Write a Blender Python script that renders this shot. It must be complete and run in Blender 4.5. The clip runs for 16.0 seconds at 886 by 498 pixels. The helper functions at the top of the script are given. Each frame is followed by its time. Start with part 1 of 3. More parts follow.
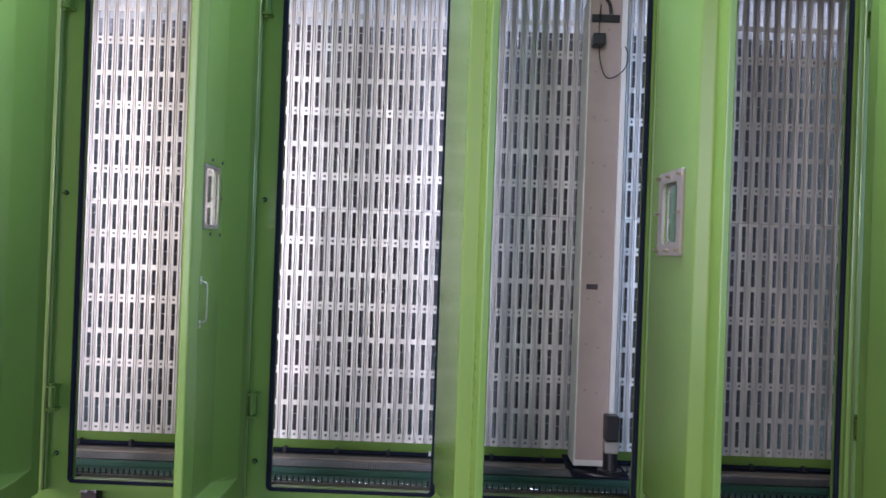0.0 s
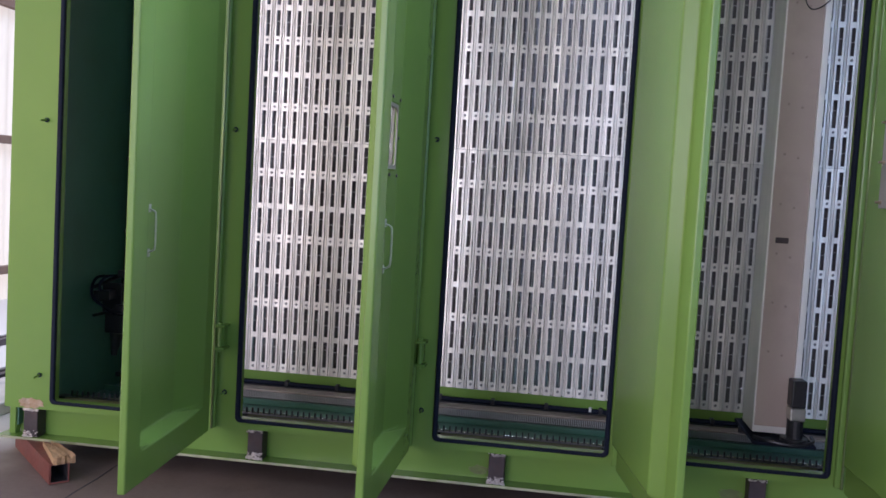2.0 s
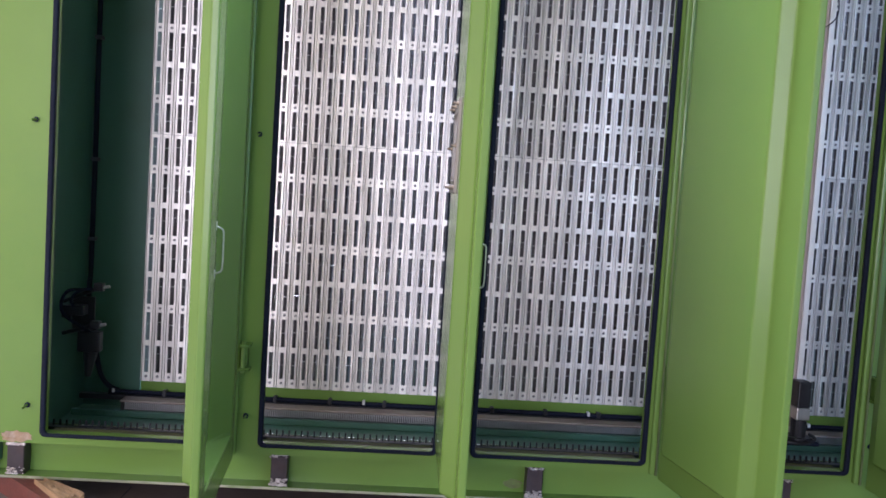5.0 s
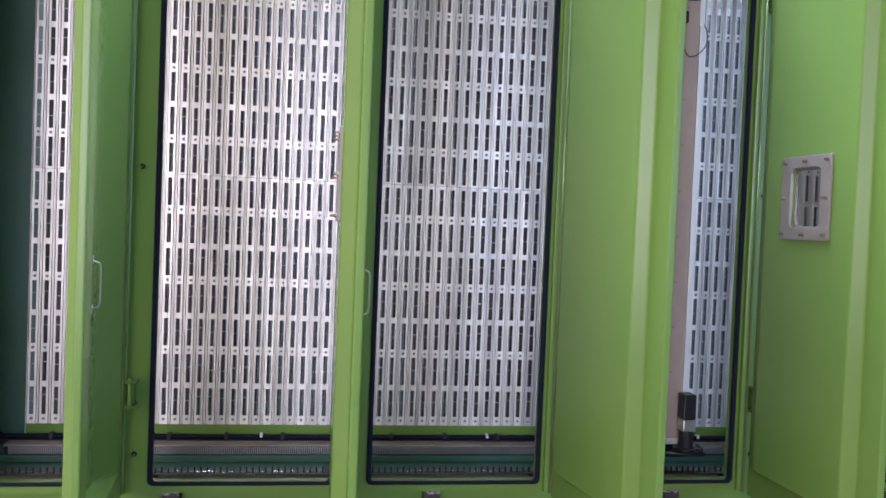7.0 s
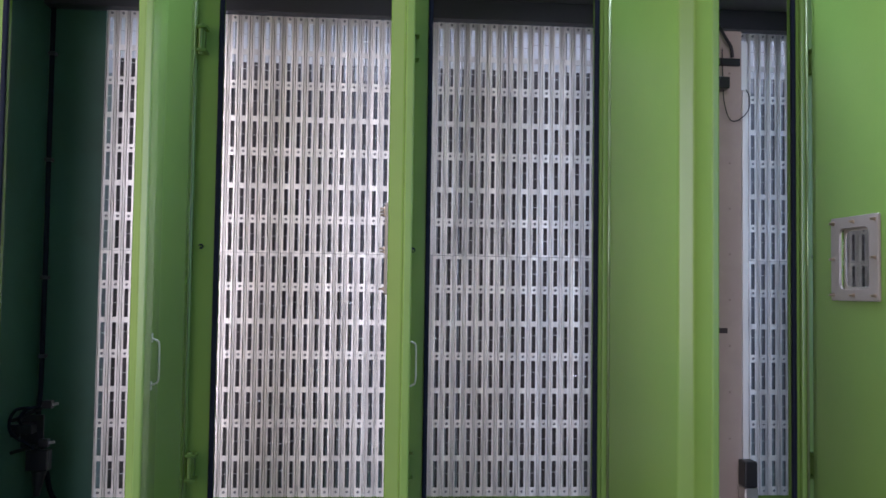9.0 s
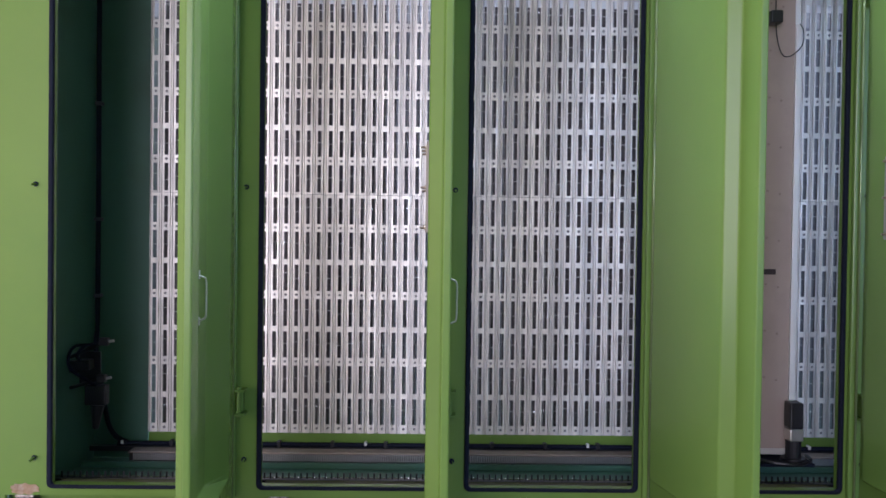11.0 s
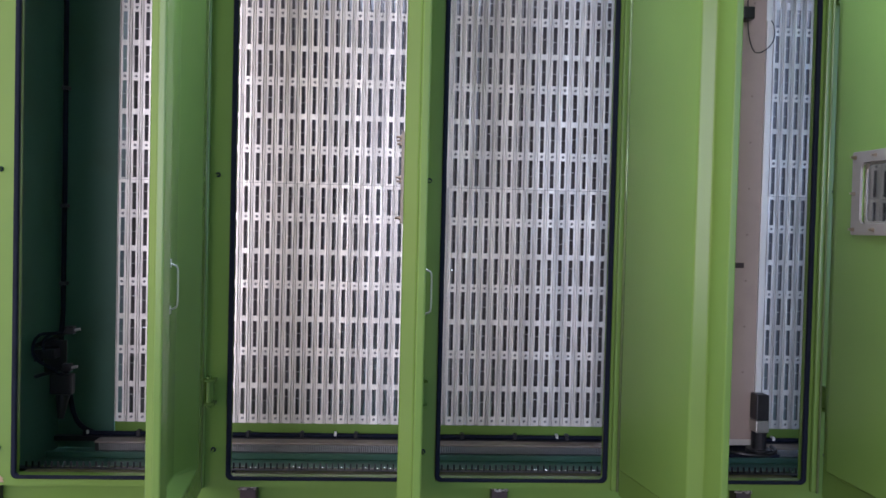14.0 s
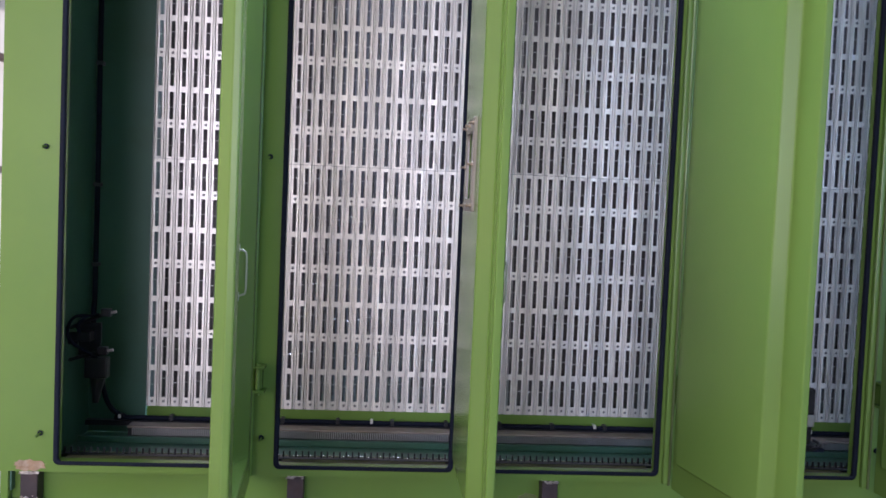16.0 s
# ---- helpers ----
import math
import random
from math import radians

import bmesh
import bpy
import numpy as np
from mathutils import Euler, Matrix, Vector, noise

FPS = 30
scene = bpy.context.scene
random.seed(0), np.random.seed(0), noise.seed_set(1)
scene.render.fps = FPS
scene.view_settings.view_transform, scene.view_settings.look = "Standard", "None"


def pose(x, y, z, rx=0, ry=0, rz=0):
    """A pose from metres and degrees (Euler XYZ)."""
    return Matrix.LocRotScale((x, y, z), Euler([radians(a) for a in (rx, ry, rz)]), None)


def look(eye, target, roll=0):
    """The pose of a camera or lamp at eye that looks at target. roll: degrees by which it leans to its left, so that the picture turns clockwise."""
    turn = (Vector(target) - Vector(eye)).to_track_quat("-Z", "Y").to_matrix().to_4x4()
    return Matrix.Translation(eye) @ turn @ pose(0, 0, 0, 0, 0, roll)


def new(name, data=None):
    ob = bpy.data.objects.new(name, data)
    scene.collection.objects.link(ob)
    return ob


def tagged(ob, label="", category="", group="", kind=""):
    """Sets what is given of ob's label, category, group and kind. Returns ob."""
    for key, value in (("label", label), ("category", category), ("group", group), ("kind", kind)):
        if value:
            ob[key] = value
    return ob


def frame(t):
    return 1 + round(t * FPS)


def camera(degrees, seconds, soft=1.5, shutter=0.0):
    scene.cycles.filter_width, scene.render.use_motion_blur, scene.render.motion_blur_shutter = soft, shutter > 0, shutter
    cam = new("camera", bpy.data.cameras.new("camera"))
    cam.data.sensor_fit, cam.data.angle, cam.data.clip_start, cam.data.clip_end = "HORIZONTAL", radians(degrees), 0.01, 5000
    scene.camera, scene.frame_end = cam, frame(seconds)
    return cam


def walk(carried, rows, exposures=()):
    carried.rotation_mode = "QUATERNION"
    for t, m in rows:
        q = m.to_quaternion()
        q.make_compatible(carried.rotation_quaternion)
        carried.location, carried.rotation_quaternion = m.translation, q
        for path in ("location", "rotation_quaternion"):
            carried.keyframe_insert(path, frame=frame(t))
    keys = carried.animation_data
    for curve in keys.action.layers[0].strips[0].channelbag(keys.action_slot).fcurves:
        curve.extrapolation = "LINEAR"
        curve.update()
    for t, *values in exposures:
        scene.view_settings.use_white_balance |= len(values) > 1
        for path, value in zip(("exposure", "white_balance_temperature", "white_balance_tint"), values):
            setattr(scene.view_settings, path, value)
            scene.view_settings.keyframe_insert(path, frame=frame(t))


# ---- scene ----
cam = camera(53.96, 16.0, soft=1.6)
PATH = [
    (0, (0.055, -0.147, 1.142), (0.028, 1.852, 1.151), 2.09),
    (0.5, (0.010, -0.130, 1.139), (-0.073, 1.868, 1.113), 2.49),
    (1, (-0.064, -0.057, 1.138), (-0.209, 1.935, 1.038), 2.66),
    (1.5, (-0.151, -0.006, 1.121), (-0.387, 1.977, 1.012), 2.70),
    (2, (-0.207, 0.021, 1.127), (-0.472, 2.000, 1.000), 3.34),
    (2.5, (-0.337, 0.017, 1.143), (-0.560, 1.999, 0.997), 3.80),
    (3, (-0.472, -0.019, 1.145), (-0.592, 1.971, 0.985), 3.95),
    (3.5, (-0.561, -0.005, 1.135), (-0.655, 1.987, 0.984), 4.07),
    (3.7, (-0.598, 0.023, 1.138), (-0.673, 2.016, 0.989), 4.07),
    (5.8, (-1.015, 0.090, 1.176), (-0.800, 2.075, 1.066), 2.68),
    (6, (-1.003, 0.088, 1.173), (-0.764, 2.072, 1.085), 2.34),
    (6.5, (-0.909, 0.077, 1.177), (-0.642, 2.058, 1.115), 2.43),
    (7, (-0.838, 0.046, 1.171), (-0.542, 2.023, 1.109), 2.32),
    (7.5, (-0.820, 0.020, 1.167), (-0.513, 1.995, 1.103), 2.11),
    (8, (-0.808, 0.012, 1.165), (-0.505, 1.989, 1.150), 1.71),
    (8.5, (-0.804, 0.001, 1.174), (-0.542, 1.984, 1.209), 0.82),
    (9, (-0.793, -0.018, 1.182), (-0.643, 1.975, 1.272), 0.81),
    (9.2, (-0.775, -0.013, 1.173), (-0.685, 1.982, 1.284), 0.81),
    (11.3, (-0.768, -0.025, 1.158), (-0.730, 1.974, 1.109), 0.78),
    (11.5, (-0.775, -0.022, 1.163), (-0.721, 1.977, 1.111), 0.80),
    (12, (-0.778, -0.018, 1.161), (-0.680, 1.979, 1.108), 0.83),
    (12.5, (-0.782, -0.022, 1.160), (-0.680, 1.975, 1.108), 0.95),
    (13, (-0.781, -0.021, 1.159), (-0.676, 1.975, 1.107), 0.96),
    (13.5, (-0.781, -0.019, 1.157), (-0.670, 1.977, 1.105), 1.13),
    (14, (-0.790, -0.019, 1.156), (-0.676, 1.978, 1.103), 1.40),
    (14.5, (-0.808, -0.010, 1.156), (-0.690, 1.986, 1.099), 1.76),
    (15, (-0.874, 0.020, 1.161), (-0.747, 2.015, 1.088), 2.19),
    (15.5, (-0.954, 0.057, 1.165), (-0.816, 2.051, 1.082), 2.38),
    (16, (-1.042, 0.063, 1.165), (-0.888, 2.055, 1.072), 2.44),
]
walk(cam, [(t, look(eye, target, roll)) for t, eye, target, roll in PATH],
     [(t, stops + 0.56, 5600, 31) for t, stops in ((0, 0.2), (1, 0.12), (1.5, 0.06), (2, -0.2), (2.5, -0.16), (3, 0.05), (3.5, 0.15), (5.8, 0.1), (7, 0.13), (8, 0.05), (9, -0.23), (11.5, -0.17), (16, -0.15))])

# ---- world, daylight and exposure ----
world = bpy.data.worlds.new("daylight")
scene.world = world
world.use_nodes = True
wn = world.node_tree.nodes
sky = wn.new("ShaderNodeTexSky")
sky.sky_type, sky.sun_disc = "NISHITA", False
sky.sun_elevation, sky.sun_rotation = radians(36), radians(278)
world.node_tree.links.new(sky.outputs[0], wn["Background"].inputs[0])
wn["Background"].inputs[1].default_value = 0.10


def sun_lamp(strength, angle, m):
    d = bpy.data.lights.new("sun", "SUN")
    d.energy, d.angle, d.color = strength, radians(angle), (1.0, 0.95, 0.87)
    o = new("sun", d)
    o.matrix_basis = m
    return o


def window_light(name, m, sx, sy, power, colour):
    d = bpy.data.lights.new(name, "AREA")
    d.shape, d.size, d.size_y, d.energy, d.color = "RECTANGLE", sx, sy, power, colour
    o = new(name, d)
    o.matrix_basis = m
    return o


SKY_BLUE, SKY_WARM = (0.74, 0.88, 1.0), (1.0, 0.95, 0.87)
sun_lamp(4.0, 0.5, look((-10, 1.5, 7.5), (0, 0, 0)))
# Main light from the front left, set in an assumed doorway out of view.
window_light("shed_door_daylight", look((-3.7, -6.9, 2.3), (-2.6, 3, 1.2)), 4.8, 4.2, 400, SKY_WARM)
# Fill lamps in unseen, assumed openings for the right slats and left frame.
window_light("side_fill_light", look((5.6, -6.9, 2.6), (4.6, 3, 1.6)), 5.8, 4.6, 185, (0.50, 0.77, 1.0))
window_light("west_fill_light", look((-4.78, -0.5, 2.1), (4, 1.0, 1.2)), 4.2, 3.6, 70, (1.0, 0.82, 0.42))
window_light("roof_light_daylight", look((-0.3, 4.24, 6.1), (-0.3, 4.25, 0)), 4.6, 2.0, 950, SKY_BLUE)
# Two weak fill lamps in front roof openings assumed out of view.
window_light("roof_light_daylight", look((-2.5, -1.2, 5.9), (-2.5, -1.0, 0)), 5.0, 1.6, 35, SKY_BLUE)
window_light("roof_light_daylight", look((3.5, -1.2, 5.9), (3.5, -1.0, 0)), 5.0, 1.6, 20, SKY_BLUE)


# ---- materials ----
def mat(name, base, rough=0.5, metal=0.0, vary=0.12, scale=6.0, bump=0.0, bump_scale=80.0, dirt=None, dirt_amount=0.0,
        dirt_scale=3.0, stretch=(1, 1, 1), rough_vary=0.12, per_object=0.0, coat=0.0, gloss=0.5):
    m = bpy.data.materials.new(name)
    m.use_nodes = True
    nt = m.node_tree
    n, l = nt.nodes, nt.links
    b = n["Principled BSDF"]
    tc, mp = n.new("ShaderNodeTexCoord"), n.new("ShaderNodeMapping")
    mp.inputs["Scale"].default_value = stretch
    if per_object:
        inf, off = n.new("ShaderNodeObjectInfo"), n.new("ShaderNodeVectorMath")
        off.operation = "MULTIPLY_ADD"
        l.new(inf.outputs["Random"], off.inputs[0])
        off.inputs[1].default_value = (37.0, 53.0, 71.0)
        l.new(tc.outputs["Object"], off.inputs[2])
        l.new(off.outputs[0], mp.inputs["Vector"])
    else:
        l.new(tc.outputs["Object"], mp.inputs["Vector"])
    big, fine = n.new("ShaderNodeTexNoise"), n.new("ShaderNodeTexNoise")
    big.inputs["Scale"].default_value, big.inputs["Detail"].default_value = scale, 5
    fine.inputs["Scale"].default_value, fine.inputs["Detail"].default_value = bump_scale, 6
    for q in (big, fine):
        l.new(mp.outputs[0], q.inputs["Vector"])
    ramp = n.new("ShaderNodeMapRange")
    ramp.inputs["From Min"].default_value, ramp.inputs["From Max"].default_value = 0.25, 0.75
    ramp.inputs["To Min"].default_value, ramp.inputs["To Max"].default_value = 1 - vary, 1 + vary
    l.new(big.outputs["Fac"], ramp.inputs["Value"])
    col = n.new("ShaderNodeVectorMath")
    col.operation = "SCALE"
    col.inputs[0].default_value = base
    l.new(ramp.outputs[0], col.inputs["Scale"])
    out = col.outputs[0]
    if per_object:
        info, mr = n.new("ShaderNodeObjectInfo"), n.new("ShaderNodeMapRange")
        mr.inputs["To Min"].default_value, mr.inputs["To Max"].default_value = 1 - per_object, 1 + per_object
        l.new(info.outputs["Random"], mr.inputs["Value"])
        c2 = n.new("ShaderNodeVectorMath")
        c2.operation = "SCALE"
        l.new(out, c2.inputs[0])
        l.new(mr.outputs[0], c2.inputs["Scale"])
        out = c2.outputs[0]
    if dirt:
        dn, dr, mx = n.new("ShaderNodeTexNoise"), n.new("ShaderNodeMapRange"), n.new("ShaderNodeMix")
        dn.inputs["Scale"].default_value, dn.inputs["Detail"].default_value = dirt_scale, 8
        dn.inputs["Roughness"].default_value = 0.65
        l.new(mp.outputs[0], dn.inputs["Vector"])
        dr.inputs["From Min"].default_value, dr.inputs["From Max"].default_value = 0.48, 0.72
        dr.inputs["To Max"].default_value = dirt_amount
        l.new(dn.outputs["Fac"], dr.inputs["Value"])
        mx.data_type = "RGBA"
        l.new(dr.outputs[0], mx.inputs[0])
        l.new(out, mx.inputs[6])
        mx.inputs[7].default_value = (*dirt, 1)
        out = mx.outputs[2]
    l.new(out, b.inputs["Base Color"])
    rr = n.new("ShaderNodeMapRange")
    rr.inputs["To Min"].default_value, rr.inputs["To Max"].default_value = max(0.02, rough - rough_vary), min(1, rough + rough_vary)
    l.new(fine.outputs["Fac"], rr.inputs["Value"])
    l.new(rr.outputs[0], b.inputs["Roughness"])
    b.inputs["Metallic"].default_value = metal
    b.inputs["Specular IOR Level"].default_value = gloss
    b.inputs["Coat Weight"].default_value = coat
    if bump:
        bp = n.new("ShaderNodeBump")
        bp.inputs["Strength"].default_value, bp.inputs["Distance"].default_value = bump, 0.002
        l.new(fine.outputs["Fac"], bp.inputs["Height"])
        l.new(bp.outputs[0], b.inputs["Normal"])
    return m


def glass_mat(name, tint):
    m = bpy.data.materials.new(name)
    m.use_nodes = True
    b = m.node_tree.nodes["Principled BSDF"]
    b.inputs["Base Color"].default_value = (*tint, 1)
    b.inputs["Transmission Weight"].default_value, b.inputs["Roughness"].default_value = 1.0, 0.03
    b.inputs["IOR"].default_value = 1.2
    return m


def sheet_mat(name, tint):
    m = bpy.data.materials.new(name)
    m.use_nodes = True
    nt = m.node_tree
    n, l = nt.nodes, nt.links
    d, tr, mx = n.new("ShaderNodeBsdfDiffuse"), n.new("ShaderNodeBsdfTranslucent"), n.new("ShaderNodeMixShader")
    ns, rp = n.new("ShaderNodeTexNoise"), n.new("ShaderNodeValToRGB")
    ns.inputs["Scale"].default_value, ns.inputs["Detail"].default_value = 1.4, 6
    rp.color_ramp.elements[0].color = (tint[0] * 0.75, tint[1] * 0.75, tint[2] * 0.7, 1)
    rp.color_ramp.elements[1].color = (*tint, 1)
    l.new(ns.outputs["Fac"], rp.inputs[0])
    for q in (d, tr):
        l.new(rp.outputs[0], q.inputs[0])
    mx.inputs[0].default_value = 0.65
    l.new(d.outputs[0], mx.inputs[1])
    l.new(tr.outputs[0], mx.inputs[2])
    l.new(mx.outputs[0], n["Material Output"].inputs[0])
    return m


GREEN = mat("green_enamel", (0.149, 0.254, 0.049), 0.24, vary=0.07, scale=1.6, bump=0.03, bump_scale=60, rough_vary=0.05,
            dirt=(0.095, 0.212, 0.042), dirt_amount=0.3, dirt_scale=2.2, gloss=0.30)
# Pale, glossy green for the highlight line along each hinge.
HINGE_GLINT = mat("hinge_glint_lacquer", (0.26, 0.33, 0.13), 0.14, 0.35, vary=0.15, scale=5, bump_scale=60, gloss=0.8, rough_vary=0.06)
# Same green enamel, darkened and blued for the shade inside the cabinet.
GREEN_SHADE = mat("green_enamel_shaded", (0.056, 0.148, 0.098), 0.40, vary=0.10, scale=2.0, bump=0.12, bump_scale=120,
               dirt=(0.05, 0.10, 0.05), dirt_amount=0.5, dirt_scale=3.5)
ALU = mat("mill_aluminium", (0.81, 0.77, 0.705), 0.45, 0.62, vary=0.26, scale=7, bump=0.14, bump_scale=50, stretch=(5, 5, 0.55),
          rough_vary=0.22, per_object=0.15)
ALU_PLAIN = mat("aluminium_trim", (0.80, 0.78, 0.72), 0.42, 0.40, vary=0.06, scale=5, bump_scale=50, stretch=(5, 5, 0.3))
STEEL = mat("zinc_steel", (0.62, 0.60, 0.56), 0.34, 0.9, vary=0.10, scale=30, bump_scale=120)
WIRE = mat("electrode_wire_steel", (0.50, 0.49, 0.47), 0.35, 0.9, vary=0.15, scale=30)
DARK_STEEL = mat("bare_dark_steel", (0.055, 0.043, 0.045), 0.5, 0.35, vary=0.3, scale=14, bump=0.3, bump_scale=90,
                 dirt=(0.10, 0.05, 0.035), dirt_amount=0.5, dirt_scale=9)
WELD = mat("weld_spatter", (0.56, 0.51, 0.48), 0.34, 0.75, vary=0.4, scale=60, bump=1.0, bump_scale=120,
           dirt=(0.24, 0.14, 0.08), dirt_amount=0.6, dirt_scale=40)
SCORCH = mat("scorched_paint", (0.34, 0.22, 0.13), 0.8, vary=0.3, scale=30, bump=0.5, bump_scale=90,
             dirt=(0.50, 0.42, 0.34), dirt_amount=0.8, dirt_scale=45)
SMOKE = mat("smoke_stained_enamel", (0.115, 0.135, 0.040), 0.5, vary=0.3, scale=20, dirt=(0.165, 0.27, 0.055), dirt_amount=0.9, dirt_scale=26)
RUBBER = mat("black_rubber", (0.007, 0.010, 0.022), 0.75, vary=0.15, scale=12, bump=0.15, gloss=0.2)
BLACK = mat("black_plastic", (0.014, 0.014, 0.017), 0.40, vary=0.15, scale=20)
BEIGE = mat("beige_primer_panel", (0.43, 0.34, 0.29), 0.52, vary=0.06, scale=4, bump=0.15, bump_scale=90,
            dirt=(0.34, 0.27, 0.23), dirt_amount=0.5, dirt_scale=6)
SCREW = mat("dull_brown_screw", (0.31, 0.24, 0.21), 0.5, 0.3)
HANDLE_STEEL = mat("dull_handle_steel", (0.34, 0.37, 0.26), 0.4, 0.6, vary=0.15, scale=30)
PRIMER = mat("beige_window_frame", (0.27, 0.235, 0.20), 0.45, 0.2, vary=0.08, scale=12, bump=0.1)
BRASS = mat("brass_bolt", (0.34, 0.27, 0.19), 0.38, 0.85, vary=0.15, scale=40)
RACK = mat("oily_rack_steel", (0.07, 0.068, 0.07), 0.38, 0.75, vary=0.2, scale=8, dirt=(0.10, 0.075, 0.06), dirt_amount=0.6, dirt_scale=5)
TOOTH = mat("worn_tooth_steel", (0.66, 0.64, 0.62), 0.35, 0.85, vary=0.25, scale=6)
BRIGHT = mat("bright_chain_steel", (0.85, 0.82, 0.76), 0.22, 0.95, vary=0.15, scale=20)
RACK_TOP = mat("rusty_rail_top", (0.36, 0.30, 0.25), 0.5, 0.4, vary=0.25, scale=7, bump=0.2, dirt=(0.16, 0.10, 0.07), dirt_amount=0.7)
CHAMBER = mat("dull_chamber_steel", (0.20, 0.205, 0.215), 0.55, 0.4, vary=0.2, scale=3)
# Aluminium coloured dark to stand for the shade behind the slots.
REAR = mat("shaded_rear_aluminium", (0.125, 0.115, 0.11), 0.5, 0.6, vary=0.15, scale=4)
GREY_BOX = mat("grey_plastic_box", (0.045, 0.047, 0.055), 0.5, vary=0.06)
RED = mat("red_oxide_tube", (0.17, 0.045, 0.032), 0.6, vary=0.25, scale=9, bump=0.3, dirt=(0.10, 0.06, 0.045), dirt_amount=0.6, dirt_scale=10)
WOOD = mat("split_timber", (0.40, 0.24, 0.12), 0.75, vary=0.4, scale=22, bump=0.8, bump_scale=60, stretch=(3, 0.35, 3),
           dirt=(0.13, 0.08, 0.05), dirt_amount=0.8, dirt_scale=8)
FLOOR = mat("dusty_concrete", (0.150, 0.103, 0.084), 0.75, vary=0.22, scale=1.3, bump=0.4, bump_scale=55,
            dirt=(0.060, 0.040, 0.034), dirt_amount=0.85, dirt_scale=1.6)
KERB = mat("pale_kerb_concrete", (0.52, 0.47, 0.41), 0.8, vary=0.18, scale=4, bump=0.4, dirt=(0.2, 0.18, 0.16), dirt_amount=0.6)
GIRT = mat("brown_painted_steel", (0.16, 0.095, 0.06), 0.6, vary=0.2, scale=6, dirt=(0.10, 0.07, 0.05), dirt_amount=0.6)
PLASTER = mat("grey_shed_cladding", (0.36, 0.37, 0.37), 0.7, vary=0.12, scale=1.0, bump=0.2, dirt=(0.2, 0.2, 0.19), dirt_amount=0.5, dirt_scale=0.8)
SHEET = sheet_mat("translucent_sheet", (0.66, 0.63, 0.53))
GLASS = glass_mat("clear_glazing", (0.95, 0.97, 0.96))
WHITE = mat("white_plastic_clip", (0.75, 0.75, 0.72), 0.4)
SLOT_REFLECTOR = mat("pale_slot_reflector", (0.86, 0.86, 0.84), 0.5, 0.1, vary=0.08, scale=6)
RIVET_RIM = mat("dull_rivet_rim", (0.24, 0.23, 0.22), 0.5, 0.4, vary=0.3, scale=40)
OLIVE = mat("scuffed_olive_sill", (0.085, 0.088, 0.036), 0.8, vary=0.25, scale=9, gloss=0.2, dirt=(0.20, 0.165, 0.12), dirt_amount=0.6, dirt_scale=3.5)
# Dark colour for the shade inside the tube; also the dirt in the crack.
BORE_SHADE_AND_DIRT = mat("bore_shade_and_crack_dirt", (0.025, 0.022, 0.026), 0.7, vary=0.3, scale=12)
BARE_EDGE = mat("bare_cut_edge", (0.36, 0.36, 0.24), 0.5, 0.3, vary=0.3, scale=14, dirt=(0.19, 0.29, 0.06), dirt_amount=0.9, dirt_scale=12)


def dust_and_daylight(m, pale, x0, x1):
    """Pale dust and daylight put into a floor's colour, fading out from x1 to x0 with a ragged edge."""
    nt = m.node_tree
    n, l = nt.nodes, nt.links
    b = n["Principled BSDF"]
    tc, sep, ns = n.new("ShaderNodeTexCoord"), n.new("ShaderNodeSeparateXYZ"), n.new("ShaderNodeTexNoise")
    ns.inputs["Scale"].default_value, ns.inputs["Detail"].default_value = 2.6, 7
    l.new(tc.outputs["Object"], sep.inputs[0])
    l.new(tc.outputs["Object"], ns.inputs["Vector"])
    add, mr, mx = n.new("ShaderNodeMath"), n.new("ShaderNodeMapRange"), n.new("ShaderNodeMix")
    add.operation = "MULTIPLY_ADD"
    l.new(ns.outputs["Fac"], add.inputs[0])
    add.inputs[1].default_value = 0.5
    l.new(sep.outputs["X"], add.inputs[2])
    mr.interpolation_type = "SMOOTHSTEP"
    mr.inputs["From Min"].default_value, mr.inputs["From Max"].default_value = x1, x0
    mr.inputs["To Min"].default_value, mr.inputs["To Max"].default_value = 1.0, 0.0
    l.new(add.outputs[0], mr.inputs["Value"])
    mx.data_type = "RGBA"
    l.new(mr.outputs[0], mx.inputs[0])
    l.new(b.inputs["Base Color"].links[0].from_socket, mx.inputs[6])
    mx.inputs[7].default_value = (*pale, 1)
    l.new(mx.outputs[2], b.inputs["Base Color"])


# Paler floor on the west side: dust, plus daylight painted into the colour.
dust_and_daylight(FLOOR, (0.46, 0.41, 0.345), -1.90, -2.30)


# ---- building helpers ----
def mesh_of(name, bm, material, smooth=False):
    me = bpy.data.meshes.new(name)
    bmesh.ops.recalc_face_normals(bm, faces=bm.faces)
    bm.to_mesh(me)
    bm.free()
    me.materials.append(material)
    if smooth:
        for p in me.polygons:
            p.use_smooth = True
    return me


def part(name, bm, material, parent=None, label="", smooth=False, m=None):
    me = bm if isinstance(bm, bpy.types.Mesh) else mesh_of(name, bm, material, smooth)
    o = new(name, me)
    if parent:
        o.parent = parent
    if m is not None:
        o.matrix_basis = m
    if label:
        tagged(o, label)
    return o


def empty(name, m=None):
    o = new(name)
    if m is not None:
        o.matrix_basis = m
    return o


def add_box(bm, x0, x1, y0, y1, z0, z1, bevel=0.0):
    r = bmesh.ops.create_cube(bm, size=1, matrix=Matrix.LocRotScale(((x0 + x1) / 2, (y0 + y1) / 2, (z0 + z1) / 2), None,
                                                                  (abs(x1 - x0), abs(y1 - y0), abs(z1 - z0))))
    if bevel:
        es = list({e for v in r["verts"] for e in v.link_edges})
        bmesh.ops.bevel(bm, geom=es, offset=bevel, segments=2, affect="EDGES", profile=0.5)
    return bm


